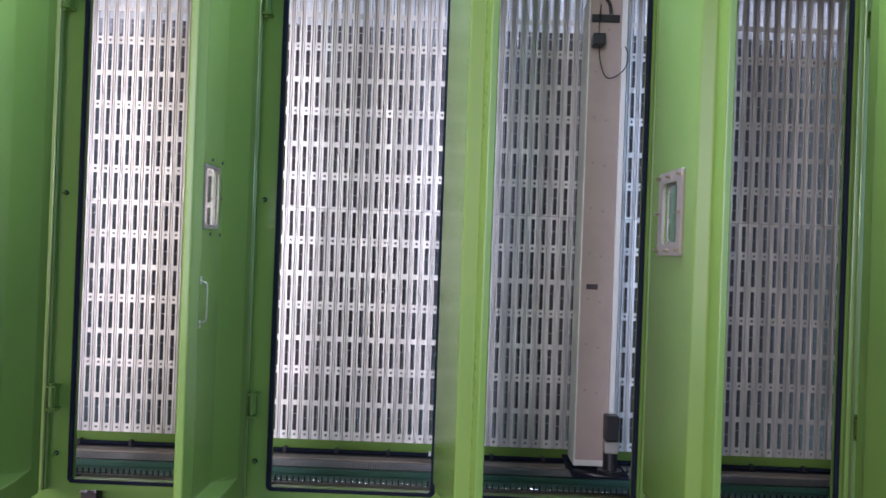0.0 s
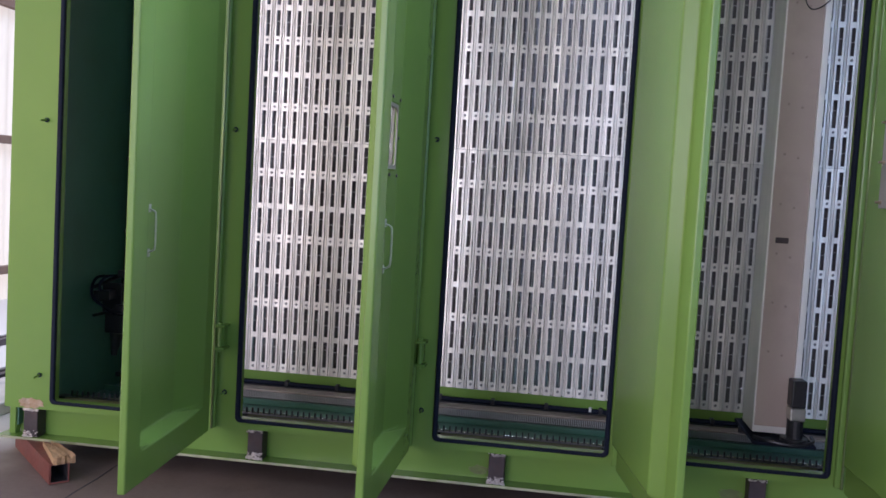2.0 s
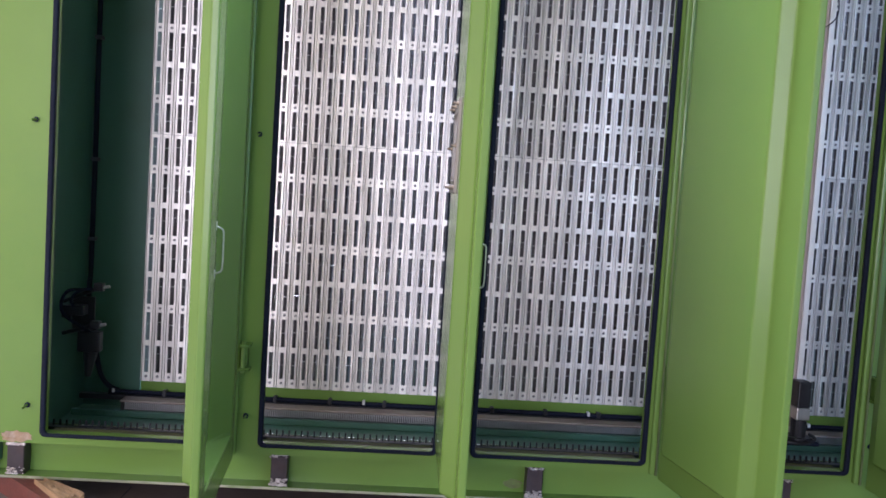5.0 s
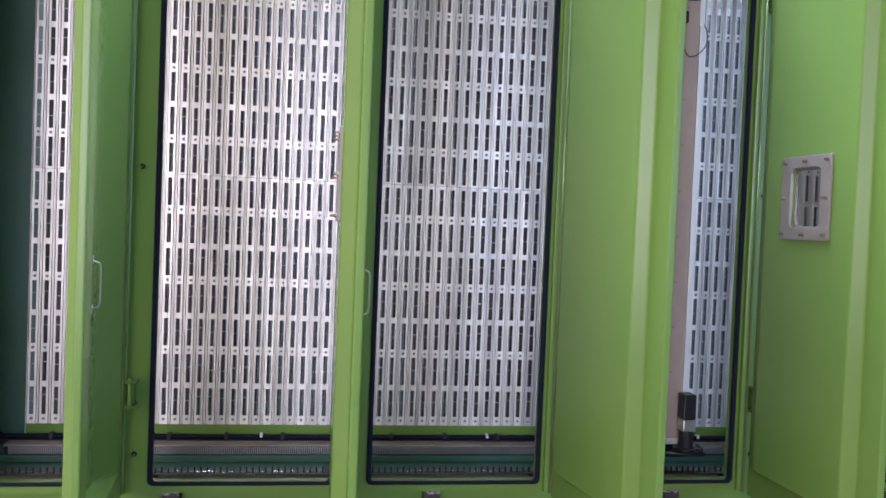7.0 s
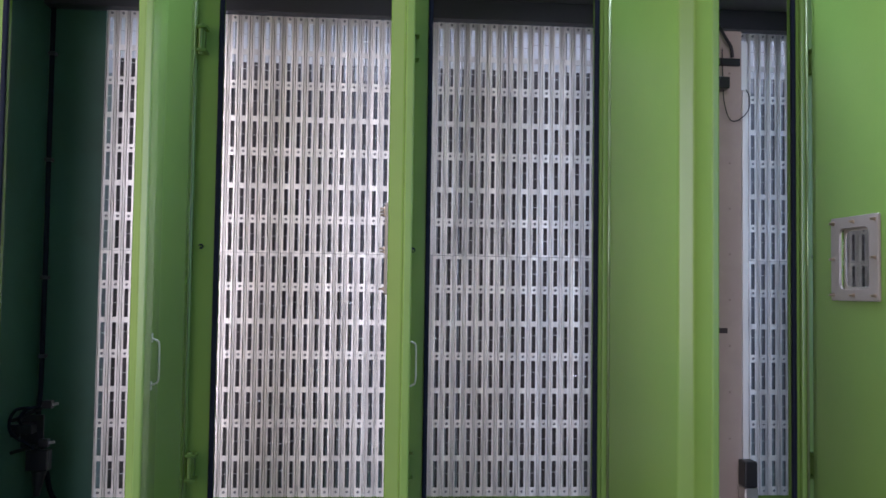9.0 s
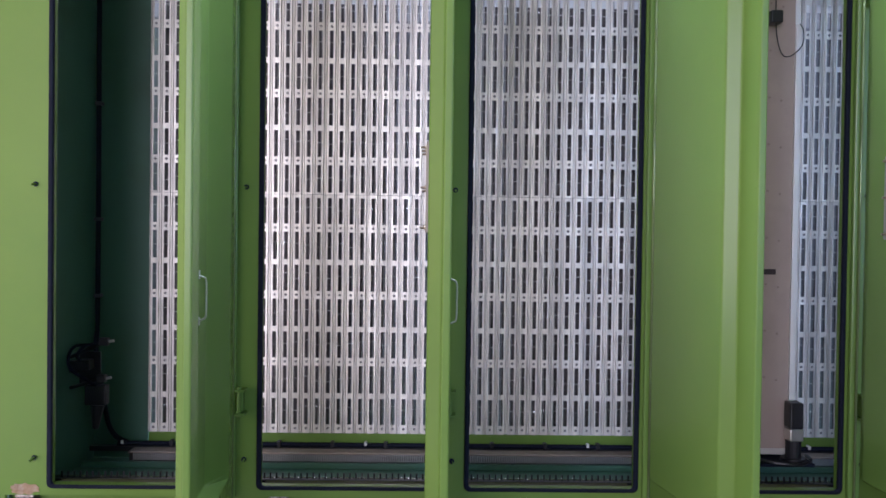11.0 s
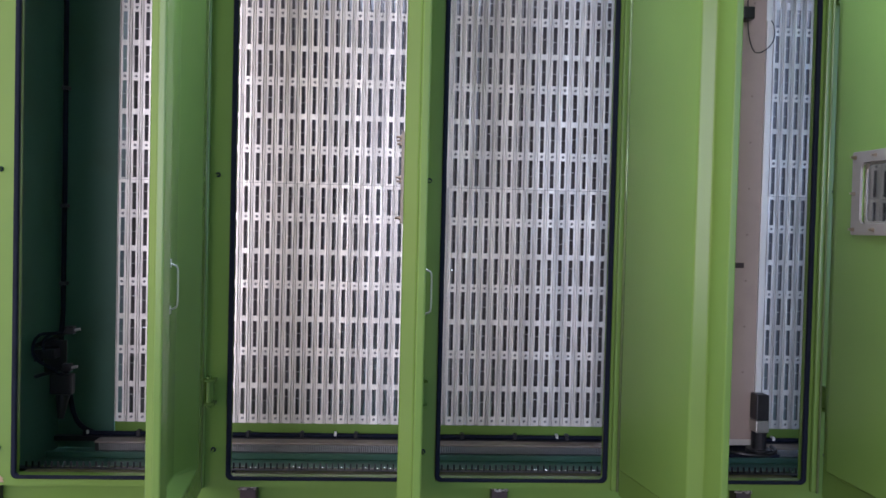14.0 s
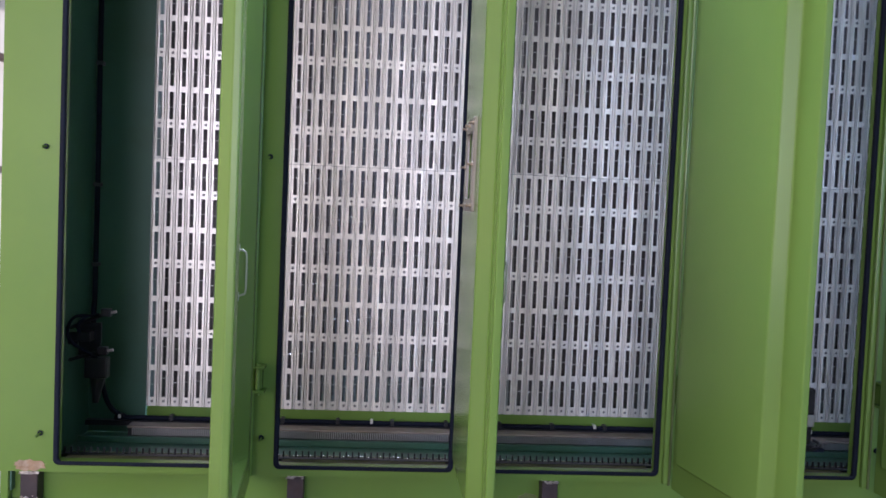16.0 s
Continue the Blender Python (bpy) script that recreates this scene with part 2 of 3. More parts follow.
def box(x0, x1, y0, y1, z0, z1, bevel=0.0):
    return add_box(bmesh.new(), x0, x1, y0, y1, z0, z1, bevel)


def add_rod(bm, a, b, r, sides=8, r2=None):
    a, b = Vector(a), Vector(b)
    m = Matrix.Translation((a + b) / 2) @ (b - a).to_track_quat("Z", "Y").to_matrix().to_4x4()
    bmesh.ops.create_cone(bm, cap_ends=True, segments=sides, radius1=r, radius2=r if r2 is None else r2, depth=(b - a).length, matrix=m)
    return bm


def add_tube(bm, pts, r, sides=8):
    """A round tube along a smooth line through the points."""
    pts = [Vector(p) for p in pts]
    line = []
    for i in range(len(pts) - 1):
        p0, p1, p2, p3 = pts[max(i - 1, 0)], pts[i], pts[i + 1], pts[min(i + 2, len(pts) - 1)]
        for k in range(6):
            s = k / 6
            line.append(0.5 * (2 * p1 + (p2 - p0) * s + (2 * p0 - 5 * p1 + 4 * p2 - p3) * s * s + (3 * p1 - p0 - 3 * p2 + p3) * s ** 3))
    line.append(pts[-1])
    rings = []
    side = Vector((0.31, 0.52, 0.79))
    for i, p in enumerate(line):
        d = (line[min(i + 1, len(line) - 1)] - line[max(i - 1, 0)]).normalized()
        u = d.cross(side).normalized()
        v = d.cross(u)
        rings.append([bm.verts.new(p + r * (math.cos(2 * math.pi * k / sides) * u + math.sin(2 * math.pi * k / sides) * v)) for k in range(sides)])
    for a, b in zip(rings, rings[1:]):
        for k in range(sides):
            bm.faces.new((a[k], a[(k + 1) % sides], b[(k + 1) % sides], b[k]))
    bm.faces.new(rings[0][::-1])
    bm.faces.new(rings[-1])
    return bm


def pierced_plate(xs, zs, holes, y0, y1):
    """A plate in the xz plane, from y0 to y1, with rectangular holes (i, j) in its grid."""
    bm = bmesh.new()
    front = {(i, j): bm.verts.new((x, y0, z)) for i, x in enumerate(xs) for j, z in enumerate(zs)}
    back = {(i, j): bm.verts.new((x, y1, z)) for i, x in enumerate(xs) for j, z in enumerate(zs)}
    nx, nz = len(xs) - 1, len(zs) - 1

    def solid(i, j):
        return 0 <= i < nx and 0 <= j < nz and (i, j) not in holes
    for i in range(nx):
        for j in range(nz):
            if not solid(i, j):
                continue
            c = ((i, j), (i + 1, j), (i + 1, j + 1), (i, j + 1))
            bm.faces.new([front[q] for q in c])
            bm.faces.new([back[q] for q in c[::-1]])
            for a, b, (di, dj) in ((0, 1, (0, -1)), (1, 2, (1, 0)), (2, 3, (0, 1)), (3, 0, (-1, 0))):
                if not solid(i + di, j + dj):
                    bm.faces.new((front[c[b]], front[c[a]], back[c[a]], back[c[b]]))
    return bm


def rounded_rect(x0, x1, z0, z1, r, seg=6):
    pts = []
    for cx, cz, a0 in ((x1 - r, z1 - r, 0), (x0 + r, z1 - r, 90), (x0 + r, z0 + r, 180), (x1 - r, z0 + r, 270)):
        for k in range(seg + 1):
            a = radians(a0 + 90 * k / seg)
            pts.append((cx + r * math.cos(a), cz + r * math.sin(a)))
    return pts


def ring_solid(outer, inner, y0, y1, soft=0.0):
    """A closed frame between two outlines in the xz plane; soft rounds its front edge."""
    bm = bmesh.new()
    n = len(outer)
    loops = []
    for pts, y, k in ((outer, y1, 0), (outer, y0 + soft, 0), (outer, y0, soft), (inner, y0, -soft), (inner, y0 + soft, 0), (inner, y1, 0)):
        ring = []
        for (ox, oz), (ix, iz) in zip(outer, inner):
            d = Vector((ix - ox, iz - oz))
            d = d.normalized() if d.length else d
            bx, bz = (ox, oz) if pts is outer else (ix, iz)
            ring.append(bm.verts.new((bx + d.x * k, y, bz + d.y * k)))
        loops.append(ring)
    for a, b in zip(loops, loops[1:] + loops[:1]):
        for i in range(n):
            bm.faces.new((a[i], a[(i + 1) % n], b[(i + 1) % n], b[i]))
    return bm


# ---- shed: floor, walls, roof ----
def slab(name, x0, x1, y0, y1, z0, z1, material, label):
    return tagged(part(name, box(x0, x1, y0, y1, z0, z1), material), label, name.split("_")[0], kind="structure")


slab("floor", -9, 9, -7, 11, -0.2, 0.0, FLOOR, "brown dusty concrete workshop floor with dark stains")
slab("wall_east", 9, 9.2, -7, 11, 0, 6.2, PLASTER, "grey metal cladding wall of the workshop")
slab("wall_north", -9, 9, 11, 11.2, 0, 6.2, PLASTER, "grey metal cladding wall of the workshop")
front = pierced_plate([-9, -6.15, -1.25, 2.6, 8.6, 9], [0, 0.15, 4.9, 6.2], {(1, 1), (1, 0), (3, 1), (3, 0)}, -7.2, -7.0)
tagged(part("wall_south", front, PLASTER), "unseen grey cladding wall, its two doorways assumed for the lamps", "wall", kind="structure")
roof = bmesh.new()
for x0, x1, y0, y1 in ((-9.2, 9.2, -7.2, -2.0), (-9.2, 9.2, -0.4, 3.1), (-9.2, 9.2, 5.2, 11.2), (-9.2, -2.6, 3.1, 5.2), (2.0, 9.2, 3.1, 5.2), (-9.2, -5.0, -2.0, -0.4), (0.0, 1.0, -2.0, -0.4), (6.0, 9.2, -2.0, -0.4)):
    add_box(roof, x0, x1, y0, y1, 6.2, 6.3)
tagged(part("ceiling", roof, PLASTER), "grey metal shed roof with two long roof lights", "ceiling", kind="structure")

# west wall of ribbed translucent sheets on brown rails
west = bmesh.new()
rows = []
for k in range(301):
    y = 2.0 + 9 * k / 300
    x = -4.9 + 0.018 * math.cos(2 * math.pi * y / 0.20)
    rows.append((west.verts.new((x, y, 0.0)), west.verts.new((x, y, 6.2))))
for a, b in zip(rows, rows[1:]):
    west.faces.new((a[0], b[0], b[1], a[1]))
wall_west = tagged(part("wall_west", west, SHEET, smooth=True), "cream translucent ribbed sheets lit by daylight from outside", "wall", kind="structure")
# Unseen pier and lintel added around the assumed west bay.
slab("wall_west_pier", -5.05, -4.85, -7.0, -2.75, 0, 4.195, PLASTER, "unseen grey wall piece added to narrow the open west bay")
slab("wall_west_lintel", -5.05, -4.85, -7, 1.95, 4.2, 6.2, PLASTER, "unseen grey cladding over the added west bay")
for z in (0.235, 1.33, 2.45, 3.6):
    part("girt", box(-4.87, -4.81, 1.9, 11, z, z + 0.07, 0.006), GIRT, wall_west, "brown painted steel rail")
tagged(part("kerb", box(-2.98, -2.67, 3.35, 10.5, 0.0, 0.062, 0.008), KERB), "low pale concrete kerb strip along the workshop floor", "kerb", kind="structure")


# ---- cabinet ----
L0, PITCH, OPEN_W, Z0, Z1 = -2.122, 0.7505, 0.634, 0.226, 2.40
YF = 3.12
LEFTS = [L0 + PITCH * i for i in range(5)]
RIGHTS = [x + OPEN_W for x in LEFTS]
XL, XR, ZB, ZT = -2.313, 2.42, 0.200, 2.56
GW = 0.017

cabinet = tagged(empty("filter_cabinet", pose(0, 0, 0)), "lime green steel filter cabinet with five open doors", "cabinet")
xs, holes = [XL], set()
for i in range(5):
    xs += [LEFTS[i] + GW * 0.8, RIGHTS[i] - GW * 0.8]
    holes.add((1 + 2 * i, 1))
xs.append(XR)
part("front_frame", pierced_plate(xs, [ZB, Z0 + GW * 0.8, Z1 - GW * 0.8, ZT], holes, YF, YF + 0.035), GREEN, cabinet)
YB = 4.54
part("side_wall", box(XL, XL + 0.03, YF + 0.035, YB, 0.1, ZT, 0.002), GREEN, cabinet)
part("side_wall", box(XR - 0.03, XR, YF + 0.035, YB, 0.1, ZT, 0.002), GREEN, cabinet)
part("back_wall", box(XL + 0.03, XR - 0.03, YB - 0.03, YB, 0.1, ZT - 0.3), CHAMBER, cabinet, "dull grey rear chamber wall")
part("roof_panel", box(XL, XR, YF, 3.955, ZT, ZT + 0.03), GREEN, cabinet)
part("floor_panel", box(XL + 0.03, XR - 0.03, YF + 0.082, YB - 0.03, 0.098, 0.118), GREEN_SHADE, cabinet, "green trough floor inside the cabinet, darkened for shade")
for i in range(5):
    out_ = rounded_rect(LEFTS[i], RIGHTS[i], Z0, Z1, 0.021)
    in_ = rounded_rect(LEFTS[i] + GW, RIGHTS[i] - GW, Z0 + GW * 0.75, Z1 - GW, 0.012)
    part("door_gasket", ring_solid(out_, in_, YF - 0.010, YF + 0.004, 0.003), RUBBER, cabinet, "black rubber door seal", smooth=True)
    part("hinge_bar", box(RIGHTS[i] + 0.012, RIGHTS[i] + 0.044, YF - 0.022, YF - 0.0005, ZB, ZT, 0.006), GREEN, cabinet)
    # Thin rod added only to carry the bright line beside the hinge.
    rod = add_rod(bmesh.new(), (RIGHTS[i] + 0.033, YF - 0.0265, ZB), (RIGHTS[i] + 0.033, YF - 0.0265, ZT), 0.0048, 14)
    part("hinge_glint_rod", rod, HINGE_GLINT, cabinet, "pale green rod added at the hinge to catch a highlight", smooth=True)
    part("door_sill", box(LEFTS[i] + 0.021, RIGHTS[i] - 0.021, YF + 0.036, YF + 0.085, 0.228, 0.236, 0.001), OLIVE, cabinet, "scuffed olive sill")

# inner green linings, side and back sheets darkened for shade
YS = 3.925
SL, SR = -2.0185, 2.36
part("inner_side_lining", box(XL + 0.032, XL + 0.038, YF + 0.036, 3.963, 0.12, 2.50), GREEN_SHADE, cabinet, "green inner side sheet, darkened for shade")
part("inner_back_lining", box(XL + 0.0382, SL - 0.012, 3.963, 3.969, 0.12, 2.50), GREEN_SHADE, cabinet, "green inner back sheet, darkened for shade")
part("slat_bottom_rail", box(SL + 0.002, SR, YS + 0.004, YS + 0.03, 0.121, 0.247, 0.002), GREEN, cabinet)
part("slat_top_rail", box(XL + 0.04, SR, YS - 0.05, YS + 0.03, 2.408, 2.499, 0.003), GREY_BOX, cabinet, "dark grey rail over the slats")
part("inner_top_lining", box(XL + 0.04, XR - 0.03, YF + 0.036, 3.953, 2.50, 2.506), CHAMBER, cabinet)
# Bright bar added in place of a glow line, not a known part.
part("glow_bar", box(-0.62, 0.02, 3.50, 3.54, 2.462, 2.498, 0.004), ALU_PLAIN, cabinet, "bright bar added for a line of glow under the roof")

# trough: cable duct, toothed rack, chain, guide rail
part("cable_tray", box(XL + 0.05, XR - 0.04, 3.879, 3.914, 0.168, 0.190, 0.002), BLACK, cabinet, "black cable tray")
part("rail_top", box(XL + 0.25, XR - 0.04, 3.800, 3.878, 0.180, 0.188, 0.001), RACK_TOP, cabinet, "brown rusty rail top")
part("rack_bar", box(XL + 0.25, XR - 0.04, 3.812, 3.868, 0.12, 0.179), RACK, cabinet, "oily grey toothed rack")
teeth = bmesh.new()
x = XL + 0.27
while x < XR - 0.06:
    add_box(teeth, x, x + 0.0038, 3.801, 3.812, 0.150, 0.1795)
    x += 0.0080
tagged(part("rack_teeth", teeth, TOOTH, cabinet), kind="stuff")
part("rack_lip", box(XL + 0.05, XR - 0.04, 3.788, 3.810, 0.119, 0.145, 0.002), GREEN_SHADE, cabinet)
part("guide_rail", box(XL + 0.1, XR - 0.06, 3.31, 3.36, 0.119, 0.206, 0.003), BLACK, cabinet, "black chain guide rail")
chain = bmesh.new()
x = XL + 0.16
while x < XR - 0.1:
    add_rod(chain, (x, 3.330, 0.2118), (x + 0.0145, 3.330, 0.2118), 0.0022, 6)
    x += 0.0235
tagged(part("drive_chain", chain, BRIGHT, cabinet, "bright steel chain rollers"), kind="stuff")
plates = bmesh.new()
x = XL + 0.16
while x < XR - 0.1:
    add_box(plates, x - 0.007, x - 0.001, 3.330, 3.337, 0.2065, 0.229)
    x += 0.0235
tagged(part("chain_lug", plates, BLACK, cabinet), kind="stuff")

# latch pins on the frame
pin = bmesh.new()
add_rod(pin, (0, 0, 0), (0, -0.006, 0), 0.0095, 12)
base_faces = len(pin.faces)
add_rod(pin, (0, -0.006, 0), (0.0, -0.047, -0.004), 0.0042, 8)
pin_mesh = mesh_of("latch_pin", pin, GREEN)
pin_mesh.materials.append(RUBBER)
for p in pin_mesh.polygons:
    p.material_index = 1 if p.index >= base_faces else 0
for lx in LEFTS:
    for z in (0.336, 1.318):
        part("latch_pin", pin_mesh, None, cabinet, "black latch pin", m=pose(lx - 0.045, YF, z))

# hinge brackets
for rx in RIGHTS:
    for z in (0.55, 2.05):
        hb = bmesh.new()
        for dz in (-0.042, 0.042):
            add_box(hb, rx + 0.046, rx + 0.082, 3.060, YF - 0.001, z + dz - 0.005, z + dz + 0.005, 0.0015)
        add_rod(hb, (rx + 0.060, 3.078, z - 0.055), (rx + 0.060, 3.078, z + 0.055), 0.0085, 10)
        add_box(hb, rx + 0.050, rx + 0.072, 3.085, YF - 0.001, z - 0.034, z + 0.034, 0.0015)
        part("hinge_bracket", hb, GREEN, cabinet)

# base beam and welded posts
beam = box(XL + 0.03, XR, 3.185, 3.197, 0.085, ZB + 0.03)
add_box(beam, XL - 0.03, XR, 3.118, 3.29, 0.075, 0.085)
part("base_beam", beam, GREEN, cabinet)
part("flange_edge", box(XL - 0.029, XR, 3.1165, 3.1178, 0.0758, 0.0845), BARE_EDGE, cabinet, "thin bare edge of the base flange")
part("base_skirt", box(XL + 0.004, XL + 0.028, 3.15, 3.184, 0.0855, ZB), GREEN, cabinet)
for k in range(6):
    px = -2.205 + 0.912 * k
    if px < XR:
        post = part("base_post", box(px - 0.029, px + 0.029, 3.124, 3.184, 0.0852, 0.214 if k else 0.2, 0.003), DARK_STEEL, cabinet, "bare dark steel post")
        wb = bmesh.new()
        rng = random.Random(7 + k)
        for q in range(110):
            u = rng.uniform(-0.031, 0.031)
            low = rng.random() < (0.78 if k else 0.4)
            zz = 0.087 + 0.026 * rng.random() ** 1.6 if low else rng.uniform(0.190, 0.202)
            bmesh.ops.create_icosphere(wb, subdivisions=1, radius=rng.uniform(0.0022, 0.0048),
                                       matrix=Matrix.Translation((px + u, 3.1235, zz)) @ Matrix.Diagonal((1.4, 0.6, 0.9, 1)))
        tagged(part("weld_bead", wb, WELD, post, "rough grey weld", smooth=True), kind="stuff")
rng = random.Random(3)


def scorch(cx, cz, rx, rz, y):
    """A thin ragged patch of burnt paint on a sheet's front."""
    sc = bmesh.new()
    edge = []
    for k in range(28):
        a = 2 * math.pi * k / 28
        q = rng.uniform(0.82, 1.18)
        edge.append((cx + rx * q * math.cos(a), cz + rz * q * math.sin(a)))
    caps = [[sc.verts.new((x, yy, z)) for x, z in edge] for yy in (y - 0.0022, y - 0.0004)]
    sc.faces.new(caps[0])
    sc.faces.new(caps[1][::-1])
    for k in range(28):
        sc.faces.new((caps[0][k], caps[1][k], caps[1][(k + 1) % 28], caps[0][(k + 1) % 28]))
    return sc


part("scorched_patch", scorch(-2.200, 0.222, 0.052, 0.020, YF), SCORCH, cabinet, "scorched bare patch in the paint")
for cx, cz, rx, rz in ((-0.452, 0.115, 0.034, 0.016), (0.452, 0.118, 0.040, 0.018)):
    part("scorched_patch", scorch(cx, cz, rx, rz, 3.185), SMOKE, cabinet, "brown smoke stain beside a weld")


# ---- doors ----
D_W, D_ZB, D_ZT, T = 0.702, 0.205, 2.44, 0.012
HINGE_GAP, SKIN = 0.085, 0.012


def dish(w, z0, z1, bu0, bu1, bz, slope, depth, t, window=None):
    """A pressed door panel in the local (u, z) plane: x is across its thickness, inner side at -x; u runs along -y."""
    bm = bmesh.new()
    us = [0, bu0, bu0 + slope, w - bu1 - slope, w - bu1, w]
    zs_ = [z0, z0 + bz, z0 + bz + slope, z1 - bz - slope, z1 - bz, z1]
    deep = lambda i, j: 2 <= i <= len(us) - 3 and 2 <= j <= len(zs_) - 3
    if window:
        wu0, wu1, wz0, wz1 = window
        us = us[:3] + [wu0, wu1] + us[3:]
        zs_ = zs_[:3] + [wz0, wz1] + zs_[3:]
    hole = (3, 3) if window else None
    sides = []
    for x in (-t, t):
        dip = depth if x < 0 else depth + 2 * t - SKIN
        sides.append({(i, j): bm.verts.new((x - (dip if deep(i, j) else 0), -(u + (0.12 if x > 0 and i == 2 else -0.06 if x > 0 and i == len(us) - 3 else 0)), z)) for i, u in enumerate(us) for j, z in enumerate(zs_)})
    nu, nz = len(us) - 1, len(zs_) - 1
    ok = lambda i, j: 0 <= i < nu and 0 <= j < nz and (i, j) != hole
    for i in range(nu):
        for j in range(nz):
            if not ok(i, j):
                continue
            c = ((i, j), (i + 1, j), (i + 1, j + 1), (i, j + 1))
            for s in sides:
                bm.faces.new([s[q] for q in c])
            for a, b, (di, dj) in ((0, 1, (0, -1)), (1, 2, (1, 0)), (2, 3, (0, 1)), (3, 0, (-1, 0))):
                if not ok(i + di, j + dj):
                    bm.faces.new((sides[0][c[a]], sides[0][c[b]], sides[1][c[b]], sides[1][c[a]]))
    bmesh.ops.recalc_face_normals(bm, faces=bm.faces)
    sharp = [e for e in bm.edges if len(e.link_faces) == 2 and e.calc_face_angle() > 0.3]
    bmesh.ops.bevel(bm, geom=sharp, offset=0.005, segments=2, affect="EDGES", profile=0.5)
    return bm


def bolt_mesh(name, length, r, material):
    bm = bmesh.new()
    add_rod(bm, (0, 0, 0), (-0.004, 0, 0), r * 1.9, 6)
    add_rod(bm, (-0.004, 0, 0), (-length, 0, 0), r, 8)
    return mesh_of(name, bm, material)


LONG_BOLT = bolt_mesh("bolt", 0.016, 0.0036, BRASS)
SHORT_BOLT = bolt_mesh("bolt", 0.009, 0.0026, DARK_STEEL)
OUT_BOLT = bolt_mesh("bolt", 0.004, 0.0026, DARK_STEEL)
DEPTH = 0.042
WIN = (0.257, 0.427, 1.195, 1.400)


def handle_mesh():
    bm = bmesh.new()
    add_tube(bm, [(0.0, 0, -0.064), (0.012, 0, -0.060), (0.021, 0, -0.050), (0.022, 0, 0.0), (0.021, 0, 0.050), (0.012, 0, 0.060), (0.0, 0, 0.064)], 0.0027, 8)
    for z in (-0.066, 0.066):
        add_box(bm, 0, 0.003, -0.009, 0.009, z - 0.012, z + 0.012, 0.001)
    return mesh_of("handle", bm, HANDLE_STEEL, True)


HANDLE = handle_mesh()


def build_door(i, angle, windowed):
    m = pose(RIGHTS[i] + 0.034, YF - HINGE_GAP + 0.005, 0, 0, 0, angle)
    d = part("door", dish(D_W, D_ZB, D_ZT, 0.075, 0.098, 0.10, 0.020, DEPTH, T, WIN if windowed else None), GREEN, cabinet,
             "open lime green pressed steel door" + (" with a small bolted window" if windowed else ""), m=m)
    hu = 0.595
    part("handle", HANDLE, None, d, "bent steel rod pull handle", m=pose(T - 0.003, -hu, 0.968))
    for z in (0.902, 1.034):
        part("bolt", SHORT_BOLT, None, d, m=pose(-T, -hu, z))
    if windowed:
        xi = -T - DEPTH
        cu, cz = (WIN[0] + WIN[1]) / 2, (WIN[2] + WIN[3]) / 2
        turn = pose(0, 0, 0, 0, 0, -90)
        fo = rounded_rect(cu - 0.132, cu + 0.132, cz - 0.138, cz + 0.138, 0.006)
        fi = rounded_rect(cu - 0.082, cu + 0.082, cz - 0.100, cz + 0.100, 0.022)
        fr = ring_solid(fo, fi, xi - 0.009, xi - 0.0005, 0.0015)
        part("window_frame", fr, PRIMER, d, "beige metal window frame", m=turn)
        part("window_pane", box(cu - 0.084, cu + 0.084, xi + 0.002, xi + 0.006, cz - 0.1015, cz + 0.1015), GLASS, d, "clear pane", m=turn).visible_shadow = False
        ro = rounded_rect(cu - 0.0848, cu + 0.0848, cz - 0.1023, cz + 0.1023, 0.004)
        ri = rounded_rect(cu - 0.074, cu + 0.074, cz - 0.092, cz + 0.092, 0.024)
        part("window_seal", ring_solid(ro, ri, xi + SKIN - 0.0015, xi + SKIN + 0.003, 0.001), PRIMER, d, m=turn)
        for du, dz in ((-1, -1), (0, -1), (1, -1), (-1, 0), (1, 0), (-1, 1), (0, 1), (1, 1)):
            part("bolt", LONG_BOLT, None, d, "dull brown steel bolt", m=pose(xi - 0.009, -(cu + 0.115 * du), cz + 0.120 * dz))
            part("bolt", OUT_BOLT, None, d, m=pose(xi + SKIN, -(cu + 0.112 * du), cz + 0.122 * dz, 0, 180, 0))
    return d


for i, (angle, windowed) in enumerate(((3.3, False), (-0.7, True), (8.4, False), (2.2, True), (13.0, False))):
    build_door(i, angle, windowed)


# ---- slat screen ----
SP, S_Z0, BOLT0, BSTEP = 0.04918, 0.247, 0.2685, 0.3033
S_MID, S_Z1 = BOLT0 + 3.5 * BSTEP, 2.404
screen = tagged(empty("slat_screen"), "screen of bright slotted aluminium slats standing in the cabinet", "slat screen")


